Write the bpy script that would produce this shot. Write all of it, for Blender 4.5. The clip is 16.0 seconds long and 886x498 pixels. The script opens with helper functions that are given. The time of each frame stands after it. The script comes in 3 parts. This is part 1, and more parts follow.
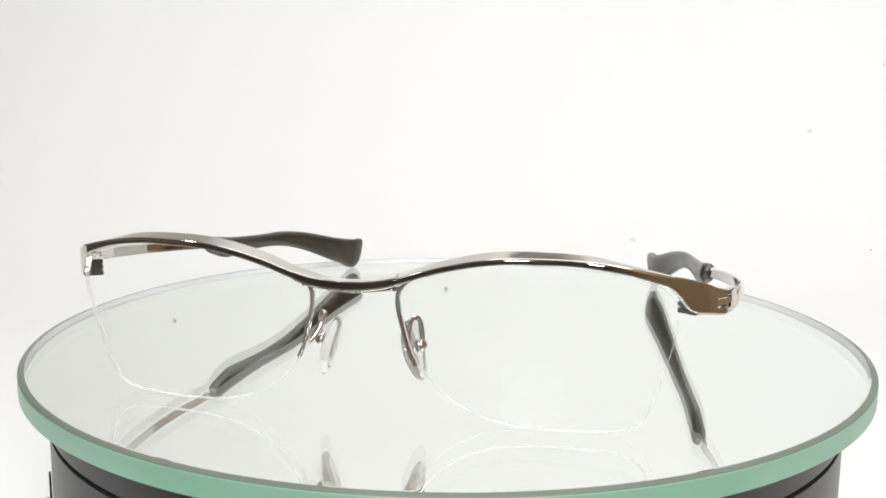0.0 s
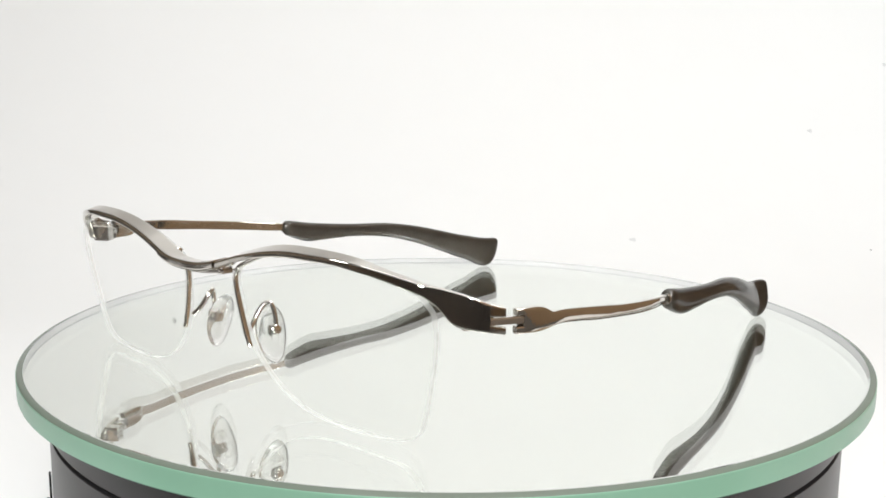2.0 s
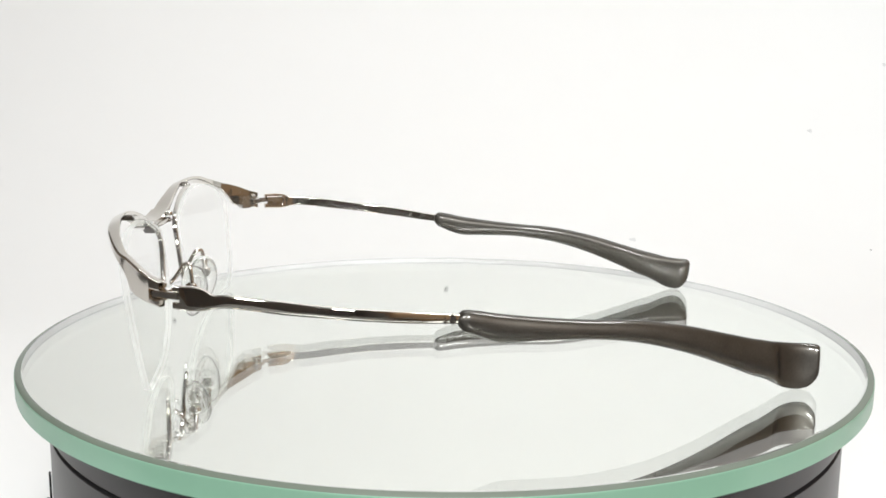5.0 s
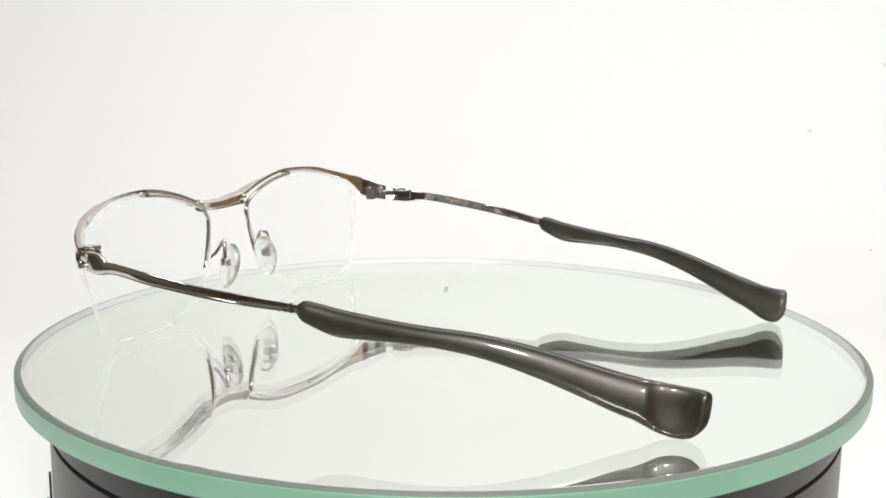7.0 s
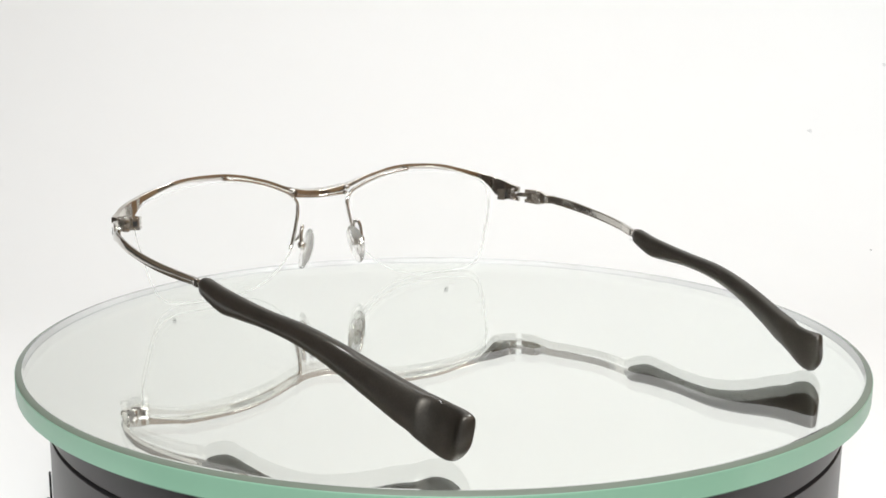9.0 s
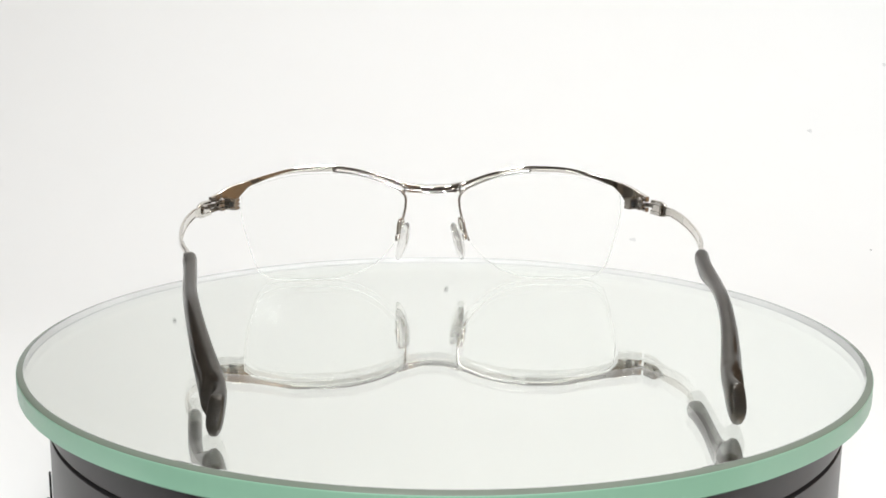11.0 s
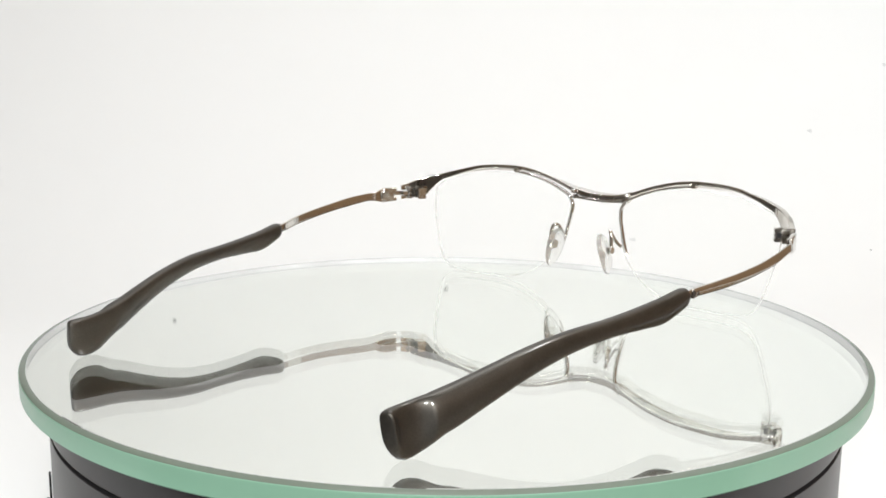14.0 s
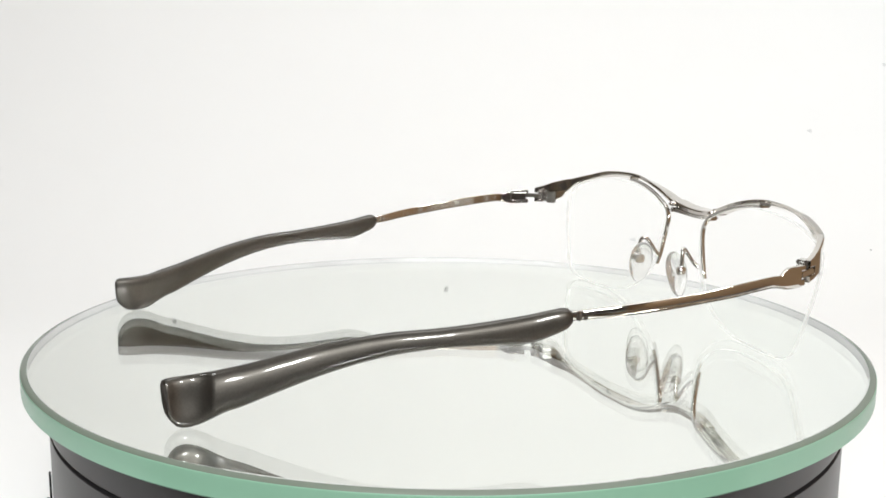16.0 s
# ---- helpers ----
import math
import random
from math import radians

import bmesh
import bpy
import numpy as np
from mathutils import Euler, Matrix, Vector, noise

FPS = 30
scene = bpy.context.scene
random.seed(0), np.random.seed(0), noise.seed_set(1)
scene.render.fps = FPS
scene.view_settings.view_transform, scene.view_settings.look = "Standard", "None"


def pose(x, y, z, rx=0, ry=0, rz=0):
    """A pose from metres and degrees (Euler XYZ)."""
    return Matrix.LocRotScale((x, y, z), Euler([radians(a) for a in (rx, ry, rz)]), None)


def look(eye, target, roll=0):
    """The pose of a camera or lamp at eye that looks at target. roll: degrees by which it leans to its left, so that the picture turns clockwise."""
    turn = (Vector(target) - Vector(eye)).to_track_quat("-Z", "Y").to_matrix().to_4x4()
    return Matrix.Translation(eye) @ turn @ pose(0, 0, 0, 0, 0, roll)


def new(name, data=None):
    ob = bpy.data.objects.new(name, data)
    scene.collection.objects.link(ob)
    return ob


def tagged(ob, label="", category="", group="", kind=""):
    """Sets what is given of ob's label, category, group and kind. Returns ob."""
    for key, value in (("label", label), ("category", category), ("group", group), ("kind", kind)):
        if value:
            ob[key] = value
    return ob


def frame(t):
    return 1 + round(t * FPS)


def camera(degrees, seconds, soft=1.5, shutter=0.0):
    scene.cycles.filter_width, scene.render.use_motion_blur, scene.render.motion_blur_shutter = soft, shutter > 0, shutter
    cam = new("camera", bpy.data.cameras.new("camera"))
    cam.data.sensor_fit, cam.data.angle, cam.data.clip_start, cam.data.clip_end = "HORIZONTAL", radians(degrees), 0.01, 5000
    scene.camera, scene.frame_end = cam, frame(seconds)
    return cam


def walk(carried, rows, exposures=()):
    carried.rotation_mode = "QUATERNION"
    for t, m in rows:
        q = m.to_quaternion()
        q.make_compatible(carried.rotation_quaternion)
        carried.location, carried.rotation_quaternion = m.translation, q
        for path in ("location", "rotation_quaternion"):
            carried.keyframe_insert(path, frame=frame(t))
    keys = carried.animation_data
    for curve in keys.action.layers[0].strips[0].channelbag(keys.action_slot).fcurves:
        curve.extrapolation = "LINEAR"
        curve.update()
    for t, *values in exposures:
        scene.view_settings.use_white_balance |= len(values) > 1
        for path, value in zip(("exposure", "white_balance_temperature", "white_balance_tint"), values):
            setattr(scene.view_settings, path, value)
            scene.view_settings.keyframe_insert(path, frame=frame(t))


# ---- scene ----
EYE = Vector((0.0, -0.257, 0.1429))
cam = camera(45.794, 16.0, soft=1.7)
view = look(EYE, EYE + Vector((-0.00396, 0.98385, -0.17895)), 0.506)
walk(cam, [(0.0, view), (16.0, view)], exposures=[(0.0, 0.0), (16.0, 0.0)])

MM = 0.001
DISC_TOP = 0.075          # height of the mirror plate above the paper
SPIN_START, SPIN_RATE = -13.79, -14.6925   # degrees, degrees a second


# ---- light ----
def area(name, eye, target, wide, deep, watts, colour):
    data = bpy.data.lights.new(name, "AREA")
    data.shape, data.size, data.size_y, data.energy, data.color = "RECTANGLE", wide, deep, watts, colour
    ob = new(name, data)
    ob.matrix_world = look(eye, target)
    return ob


world = bpy.data.worlds.new("room_air")
world.use_nodes = True
world.node_tree.nodes["Background"].inputs[0].default_value = (1, 1, 1, 1)
world.node_tree.nodes["Background"].inputs[1].default_value = 0.02
scene.world = world
for x in (-0.18, 0.22):
    area("lamp_front", (x, -0.80, 0.51), (0.02, 0.02, 0.08), 0.11, 0.11, 4.75, (0.973, 1.0, 1.004))
area("lamp_left", (-0.50, 0.00, 0.86), (0.0, 0.06, 0.06), 0.09, 0.09, 0.95, (0.973, 1.0, 1.004))
area("lamp_right", (0.31, 0.00, 0.68), (0.0, 0.06, 0.06), 0.09, 0.09, 1.15, (0.973, 1.0, 1.004))
# unseen overhead fill panel, added to whiten the paper and the metal tops
area("backdrop_fill", (0.13, 0.26, 1.15), (0.19, 0.60, 0.15), 0.80, 0.50, 3.95, (0.973, 1.0, 1.004))


# ---- materials ----
def material(name, colour, rough=0.5, metal=0.0, coat=0.0, grain=0.0, scale=300.0, bump=0.0, spread=0.0, ior=1.5, stretch=(1, 1, 1)):
    m = bpy.data.materials.new(name)
    m.use_nodes = True
    nt = m.node_tree
    b = nt.nodes["Principled BSDF"]
    b.inputs["Base Color"].default_value = (*colour, 1)
    b.inputs["Roughness"].default_value = rough
    b.inputs["Metallic"].default_value = metal
    b.inputs["IOR"].default_value = ior
    b.inputs["Coat Weight"].default_value = coat
    b.inputs["Coat Roughness"].default_value = 0.12
    if grain or bump or spread:
        co = nt.nodes.new("ShaderNodeTexCoord")
        mp = nt.nodes.new("ShaderNodeMapping")
        mp.inputs["Scale"].default_value = stretch
        fine = nt.nodes.new("ShaderNodeTexNoise")
        fine.inputs["Scale"].default_value, fine.inputs["Detail"].default_value = scale, 4
        broad = nt.nodes.new("ShaderNodeTexNoise")
        broad.inputs["Scale"].default_value, broad.inputs["Detail"].default_value = scale * 0.07, 3
        nt.links.new(co.outputs["Object"], mp.inputs["Vector"])
        for n in (fine, broad):
            nt.links.new(mp.outputs["Vector"], n.inputs["Vector"])
        both = nt.nodes.new("ShaderNodeMath")
        both.operation = "ADD"
        nt.links.new(fine.outputs["Fac"], both.inputs[0])
        nt.links.new(broad.outputs["Fac"], both.inputs[1])
        if grain:
            ramp = nt.nodes.new("ShaderNodeMix")
            ramp.data_type = "RGBA"
            ramp.inputs[6].default_value = (*[c * (1 - grain) for c in colour], 1)
            ramp.inputs[7].default_value = (*[min(1, c * (1 + grain)) for c in colour], 1)
            half = nt.nodes.new("ShaderNodeMath")
            half.operation = "MULTIPLY"
            half.inputs[1].default_value = 0.5
            nt.links.new(both.outputs[0], half.inputs[0])
            nt.links.new(half.outputs[0], ramp.inputs[0])
            nt.links.new(ramp.outputs[2], b.inputs["Base Color"])
        if spread:
            r = nt.nodes.new("ShaderNodeMapRange")
            r.inputs[1].default_value, r.inputs[2].default_value = 0.6, 1.4
            r.inputs[3].default_value, r.inputs[4].default_value = max(0.0, rough - spread), rough + spread
            nt.links.new(both.outputs[0], r.inputs[0])
            nt.links.new(r.outputs[0], b.inputs["Roughness"])
        if bump:
            bp = nt.nodes.new("ShaderNodeBump")
            bp.inputs["Strength"].default_value, bp.inputs["Distance"].default_value = bump, 0.0004
            nt.links.new(fine.outputs["Fac"], bp.inputs["Height"])
            nt.links.new(bp.outputs["Normal"], b.inputs["Normal"])
    return m


def glass(name, colour, rough=0.0, ior=1.5):
    m = bpy.data.materials.new(name)
    m.use_nodes = True
    nt = m.node_tree
    nt.nodes.remove(nt.nodes["Principled BSDF"])
    g = nt.nodes.new("ShaderNodeBsdfGlass")
    g.inputs["Color"].default_value = (*colour, 1)
    g.inputs["Roughness"].default_value, g.inputs["IOR"].default_value = rough, ior
    nt.links.new(g.outputs[0], nt.nodes["Material Output"].inputs["Surface"])
    return m


def clear_sheet(name, colour, least, most):
    """A thin clear sheet: light passes straight on, and a gloss that grows towards grazing angles."""
    m = bpy.data.materials.new(name)
    m.use_nodes = True
    nt = m.node_tree
    nt.nodes.remove(nt.nodes["Principled BSDF"])
    body = nt.nodes.new("ShaderNodeBsdfTransparent")
    body.inputs["Color"].default_value = (*colour, 1)
    gloss = nt.nodes.new("ShaderNodeBsdfGlossy")
    gloss.inputs["Roughness"].default_value = 0.02
    facing = nt.nodes.new("ShaderNodeLayerWeight")
    facing.inputs["Blend"].default_value = 0.5
    power = nt.nodes.new("ShaderNodeMath")
    power.operation, power.inputs[1].default_value = "POWER", 5.0
    span = nt.nodes.new("ShaderNodeMapRange")
    span.inputs[3].default_value, span.inputs[4].default_value = least, most
    mix = nt.nodes.new("ShaderNodeMixShader")
    nt.links.new(facing.outputs["Facing"], power.inputs[0])
    nt.links.new(power.outputs[0], span.inputs[0])
    nt.links.new(span.outputs[0], mix.inputs[0])
    nt.links.new(body.outputs[0], mix.inputs[1])
    nt.links.new(gloss.outputs[0], mix.inputs[2])
    nt.links.new(mix.outputs[0], nt.nodes["Material Output"].inputs["Surface"])
    return m


PAPER = material("white_paper", (0.86, 0.855, 0.85), 0.9, grain=0.012, scale=40, bump=0.05)
BROWN = material("brown_board", (0.265, 0.165, 0.09), 0.7, grain=0.12, scale=14, stretch=(1, 1, 8))
TABLE = material("dark_table", (0.07, 0.065, 0.06), 0.5, grain=0.12, scale=20)
DARK = material("grey_brown_wall", (0.27, 0.245, 0.225), 0.8, grain=0.15, scale=9)
PALE = material("grey_wall", (0.40, 0.395, 0.39), 0.8, grain=0.05, scale=9)
UMBER = material("brown_wall", (0.34, 0.28, 0.22), 0.8, grain=0.12, scale=9)
CEILING = material("white_ceiling", (0.75, 0.75, 0.74), 0.8, grain=0.03, scale=9)
PLATE_GLASS = glass("green_tinged_glass", (0.995, 1.0, 0.995))
# grey band painted for the line that refraction shows at the far rim
LINE = material("painted_rim_line", (0.20, 0.20, 0.21), 0.4)
# inner glass wall, its tone painted to match what it would mirror
WALL_TONE = material("painted_wall_reflection", (0.43, 0.415, 0.42), 0.6)
SILVER = material("mirror_silver", (0.975, 0.993, 0.968), 0.0, 1.0)
EDGE = material("ground_green_glass_edge", (0.31, 0.55, 0.40), 0.25, coat=0.3, grain=0.05, scale=500)
BEVEL = material("polished_glass_bevel", (0.20, 0.235, 0.19), 0.2, coat=0.15)


def ripple(m, scale, strength):
    """A slow unevenness of the polish, under the fine relief."""
    nt = m.node_tree
    co = nt.nodes.new("ShaderNodeTexCoord")
    n = nt.nodes.new("ShaderNodeTexNoise")
    n.inputs["Scale"].default_value, n.inputs["Detail"].default_value = scale, 1
    bp = nt.nodes.new("ShaderNodeBump")
    bp.inputs["Strength"].default_value, bp.inputs["Distance"].default_value = strength, 0.0008
    nt.links.new(co.outputs["Object"], n.inputs["Vector"])
    nt.links.new(n.outputs["Fac"], bp.inputs["Height"])
    target = nt.nodes["Principled BSDF"].inputs["Normal"]
    for link in list(target.links):
        nt.links.new(bp.outputs["Normal"], link.from_node.inputs["Normal"])
        break
    else:
        nt.links.new(bp.outputs["Normal"], target)


def let_through(m, colour, share):
    """Part of the light goes through the body of the material."""
    nt = m.node_tree
    t = nt.nodes.new("ShaderNodeBsdfTranslucent")
    t.inputs["Color"].default_value = (*colour, 1)
    mix = nt.nodes.new("ShaderNodeMixShader")
    mix.inputs[0].default_value = share
    nt.links.new(nt.nodes["Principled BSDF"].outputs[0], mix.inputs[1])
    nt.links.new(t.outputs[0], mix.inputs[2])
    nt.links.new(mix.outputs[0], nt.nodes["Material Output"].inputs["Surface"])


def see_through(m, share):
    """Part of the light passes straight on."""
    nt = m.node_tree
    clear = nt.nodes.new("ShaderNodeBsdfTransparent")
    mix = nt.nodes.new("ShaderNodeMixShader")
    mix.inputs[0].default_value = share
    out = nt.nodes["Material Output"].inputs["Surface"]
    nt.links.new(out.links[0].from_socket, mix.inputs[1])
    nt.links.new(clear.outputs[0], mix.inputs[2])
    nt.links.new(mix.outputs[0], out)


let_through(EDGE, (0.44, 0.70, 0.56), 0.3)
let_through(BEVEL, (0.20, 0.25, 0.22), 0.25)
BLACK = material("dark_grey_satin_plastic", (0.024, 0.022, 0.023), 0.34, grain=0.08, scale=60, spread=0.03, ior=1.42)
GROOVE = material("matt_black", (0.008, 0.008, 0.008), 0.7)
METAL = material("polished_warm_silver", (0.66, 0.63, 0.585), 0.055, 1.0, grain=0.03, scale=1800, spread=0.02, bump=0.012)
ripple(METAL, 170.0, 0.17)
STEEL = material("polished_steel", (0.72, 0.70, 0.67), 0.12, 1.0, grain=0.03, scale=2500)
SLEEVE = material("pearly_grey_brown_acetate", (0.082, 0.075, 0.066), 0.42, metal=0.90, coat=0.65, grain=0.45, scale=2600, spread=0.03, bump=0.018)
SLEEVE.node_tree.nodes["Principled BSDF"].inputs["Coat Roughness"].default_value = 0.07
SLEEVE.node_tree.nodes["Principled BSDF"].inputs["Specular Tint"].default_value = (0.30, 0.28, 0.26, 1)
LENS = clear_sheet("clear_demo_lens", (0.996, 0.998, 0.996), 0.003, 0.26)
PAD = material("clear_silicone", (0.97, 0.97, 0.96), 0.06, ior=1.36)
PAD.node_tree.nodes["Principled BSDF"].inputs["Transmission Weight"].default_value = 1.0
let_through(PAD, (0.95, 0.95, 0.93), 0.10)
see_through(PAD, 0.12)
LENS_EDGE = material("ground_lens_edge", (0.88, 0.88, 0.86), 0.35)
CORD = material("clear_nylon", (0.80, 0.80, 0.77), 0.25)
for m, share in ((LENS_EDGE, 0.66), (CORD, 0.76)):
    let_through(m, (0.9, 0.9, 0.88), 0.55)
    see_through(m, share)
SATIN = material("satin_steel", (0.70, 0.68, 0.64), 0.15, 1.0, grain=0.05, scale=2500, spread=0.05)
SPECK = material("grey_dust", (0.27, 0.27, 0.27), 0.9)
FAINT = material("pale_grey_dust", (0.70, 0.70, 0.70), 0.9)


# ---- mesh helpers ----
def part(name, bm, mats, parent=None, label="", sharp=38.0):
    bm.normal_update()
    for e in bm.edges:
        if len(e.link_faces) == 2 and e.calc_face_angle(0.0) > radians(sharp):
            e.smooth = False
    for f in bm.faces:
        f.smooth = True
    data = bpy.data.meshes.new(name)
    bm.to_mesh(data)
    bm.free()
    for m in mats if isinstance(mats, (list, tuple)) else [mats]:
        data.materials.append(m)
    ob = new(name, data)
    if parent:
        ob.parent = parent
    if label:
        tagged(ob, label)
    return ob


def spline(rows, count):
    """Rows of numbers, run through smoothly by arc of their first two columns."""
    a = np.array(rows, float)
    d = np.maximum(np.hypot(*(np.diff(a[:, :3], axis=0).T[:2])) + np.abs(np.diff(a[:, 2])) * 0.3, 1e-6)
    u = np.concatenate([[0], np.cumsum(d)])
    slope = np.diff(a, axis=0) / d[:, None]
    t = np.zeros_like(a)
    t[0], t[-1] = slope[0], slope[-1]
    for i in range(1, len(a) - 1):
        w0, w1 = d[i], d[i - 1]
        t[i] = (slope[i - 1] * w0 + slope[i] * w1) / (w0 + w1)
    out = []
    for x in np.linspace(0, u[-1], count):
        i = min(np.searchsorted(u, x, side="right") - 1, len(d) - 1)
        s = (x - u[i]) / d[i]
        out.append((2 * s**3 - 3 * s**2 + 1) * a[i] + (s**3 - 2 * s**2 + s) * d[i] * t[i]
                   + (3 * s**2 - 2 * s**3) * a[i + 1] + (s**3 - s**2) * d[i] * t[i + 1])
    return np.array(out)


def skin(bm, rings, caps=True):
    made = [[bm.verts.new(Vector(v) * MM) for v in ring] for ring in rings]
    n = len(made[0])
    for a, b in zip(made, made[1:]):
        for i in range(n):
            bm.faces.new((a[i], a[(i + 1) % n], b[(i + 1) % n], b[i]))
    if caps:
        bm.faces.new(made[0][::-1])
        bm.faces.new(made[-1])
    bmesh.ops.recalc_face_normals(bm, faces=bm.faces[:])
    return bm


def rounded(w, h, r, steps=3):
    """A rounded rectangle about the origin, as (a, b) pairs; its flat sides stay flat up to the corners."""
    r = min(r, w * 0.46, h * 0.46)
    e = min(0.06, w * 0.03, h * 0.03)
    out = []
    for cx, cy, a0 in ((w / 2 - r, h / 2 - r, 0), (-w / 2 + r, h / 2 - r, 90), (-w / 2 + r, -h / 2 + r, 180), (w / 2 - r, -h / 2 + r, 270)):
        for k in range(-1, steps + 2):
            a = radians(a0 + 90 * min(max(k, 0), steps) / steps)
            x, y = cx + r * math.cos(a), cy + r * math.sin(a)
            if k < 0:
                x, y = x + e * math.sin(a), y - e * math.cos(a)
            if k > steps:
                x, y = x - e * math.sin(a), y + e * math.cos(a)
            out.append((x, y))
    return out


def oval(w, h, power=2.6, count=36):
    """A full oval between an ellipse and a rectangle."""
    out = []
    for k in range(count):
        t = 2 * math.pi * (k + 0.5) / count
        c, q = math.cos(t), math.sin(t)
        out.append((math.copysign(abs(c) ** (2 / power), c) * w / 2, math.copysign(abs(q) ** (2 / power), q) * h / 2))
    return out


def strip(stations, side, radius=0.35, undercut=0.0):
    """Rings of an upright strip: stations of outer x, y, top, bottom, thickness and, if given, the rise towards its back."""
    rings = []
    for i, (x, y, top, low, thick, *rise) in enumerate(stations):
        a, b = stations[max(i - 1, 0)], stations[min(i + 1, len(stations) - 1)]
        d = Vector((b[0] - a[0], b[1] - a[1])).normalized()
        inward = Vector((-d.y, d.x))
        ring = []
        tall = top - low
        shape = rounded(thick, tall, radius)
        along = min(1.0, i / (0.8 * len(stations)))
        cut, start = undercut * thick * min(1.0, 4 * along), 0.32 - 0.34 * along * along
        if undercut:
            shape[12:12] = [(-thick / 2, (0.04 - start) * tall), (-thick / 2, -(start + 0.02) * tall)]
        for p, q in shape:
            depth = p + thick / 2
            if undercut and p < 0 and q < -start * tall:
                depth += cut * (-q / tall - start) / (0.5 - start)
            elif undercut and p < 0:
                depth += 0.17 * min(1.0, 6 * along) * (q + start * tall)
            ring.append((side * (x + inward.x * depth), y + inward.y * depth, (top + low) / 2 + q + (rise[0] if rise else 0) * depth))
        rings.append(ring)
    return rings


def tube(points, radius, sides=10, flat=1.0):
    rings = []
    pts = [Vector(p) for p in points]
    up = Vector((0.3, 0.2, 1)).normalized()
    for i, p in enumerate(pts):
        d = (pts[min(i + 1, len(pts) - 1)] - pts[max(i - 1, 0)]).normalized()
        a = d.cross(up).normalized()
        up = a.cross(d).normalized()
        r = radius[i] if isinstance(radius, (list, tuple)) else radius
        rings.append([p + (a * math.cos(t) * flat + up * math.sin(t)) * r for t in [2 * math.pi * k / sides for k in range(sides)]])
    return rings


def lathe(profile, sides=160, slots=None):
    """A body of revolution about z: profile of (radius, height) in mm, slots the material of each band."""
    bm = bmesh.new()
    rings = []
    for r, z in profile:
        if r < 1e-6:
            rings.append([bm.verts.new((0, 0, z * MM))])
        else:
            rings.append([bm.verts.new((r * MM * math.cos(2 * math.pi * k / sides), r * MM * math.sin(2 * math.pi * k / sides), z * MM)) for k in range(sides)])
    for j, (a, b) in enumerate(zip(rings, rings[1:])):
        for k in range(sides):
            n = (k + 1) % sides
            if len(a) == 1:
                f = bm.faces.new((a[0], b[k], b[n]))
            elif len(b) == 1:
                f = bm.faces.new((a[k], b[0], a[n]))
            else:
                f = bm.faces.new((a[k], b[k], b[n], a[n]))
            if slots:
                f.material_index = slots[j]
    bmesh.ops.recalc_face_normals(bm, faces=bm.faces[:])
    return bm


def box(bm, x0, x1, y0, y1, z0, z1, bevel=0.0, turn=None):
    made = bmesh.ops.create_cube(bm, size=1.0)["verts"]
    for v in made:
        v.co = Vector(((x0 + x1) / 2 + v.co.x * (x1 - x0), (y0 + y1) / 2 + v.co.y * (y1 - y0), (z0 + z1) / 2 + v.co.z * (z1 - z0)))
        if turn:
            v.co = turn @ v.co
    if bevel:
        edges = list({e for v in made for e in v.link_edges})
        bmesh.ops.bevel(bm, geom=edges, offset=bevel, segments=2, affect="EDGES")
    return bm


# ---- the room ----
def slab(name, mat, x0, x1, y0, y1, z0, z1, label):
    return tagged(part(name, box(bmesh.new(), x0, x1, y0, y1, z0, z1), mat), label, kind="structure")


def sweep():
    """White paper that lies on the table and curves up into the wall behind."""
    line = [(-0.125, 0.0), (0.0, 0.0), (0.2, 0.0), (0.33, 0.0)]
    line += [(0.33 + 0.35 * math.sin(radians(a)), 0.35 - 0.35 * math.cos(radians(a))) for a in range(3, 91, 3)]
    line += [(0.68, 0.8), (0.68, 1.40)]
    thin = 0.0006
    under = []
    for i, (y, z) in enumerate(line):
        a, b = line[max(i - 1, 0)], line[min(i + 1, len(line) - 1)]
        d = Vector((b[0] - a[0], b[1] - a[1])).normalized()
        under.append((y + d.y * thin, z - d.x * thin))
    bm = bmesh.new()
    rings = [[(x / MM, y / MM, z / MM) for y, z in line + under[::-1]] for x in (-0.58, -0.2, 0.1, 0.41)]
    skin(bm, rings)
    ob = part("backdrop", bm, PAPER)
    return tagged(ob, "seamless white paper sweep, softly lit", "backdrop", kind="structure")


sweep()
slab("tabletop", TABLE, -0.95, 0.42, -0.40, 1.0, -0.035, -0.004, "dark tabletop under the paper")
slab("floor", DARK, -1.2, 0.9, -1.5, 1.1, -0.75, -0.70, "grey brown floor below the table")
slab("wall_east", BROWN, 0.42, 0.48, -0.95, 0.36, -0.70, 1.5, "brown board wall")
# white board out of view, added so the polished temples mirror white
slab("reflector_board", CEILING, 0.42, 0.48, 0.36, 1.0, -0.70, 1.5, "unseen white reflector board at the far end of the brown wall")
slab("wall_east_rear", DARK, 0.42, 0.48, -1.44, -0.95, -0.70, 1.5, "grey brown plain wall")
slab("wall_south", DARK, -1.2, 0.48, -1.5, -1.44, -0.70, 1.5, "grey brown plain wall")
slab("wall_west", UMBER, -1.2, -1.14, -1.44, 1.0, -0.70, 1.5, "grey brown plain side wall")
slab("wall_north", PALE, -1.2, 0.76, 1.0, 1.06, -0.70, 1.5, "grey plain wall")
slab("ceiling", CEILING, -1.2, 0.76, -1.5, 1.06, 1.5, 1.55, "white plain ceiling")


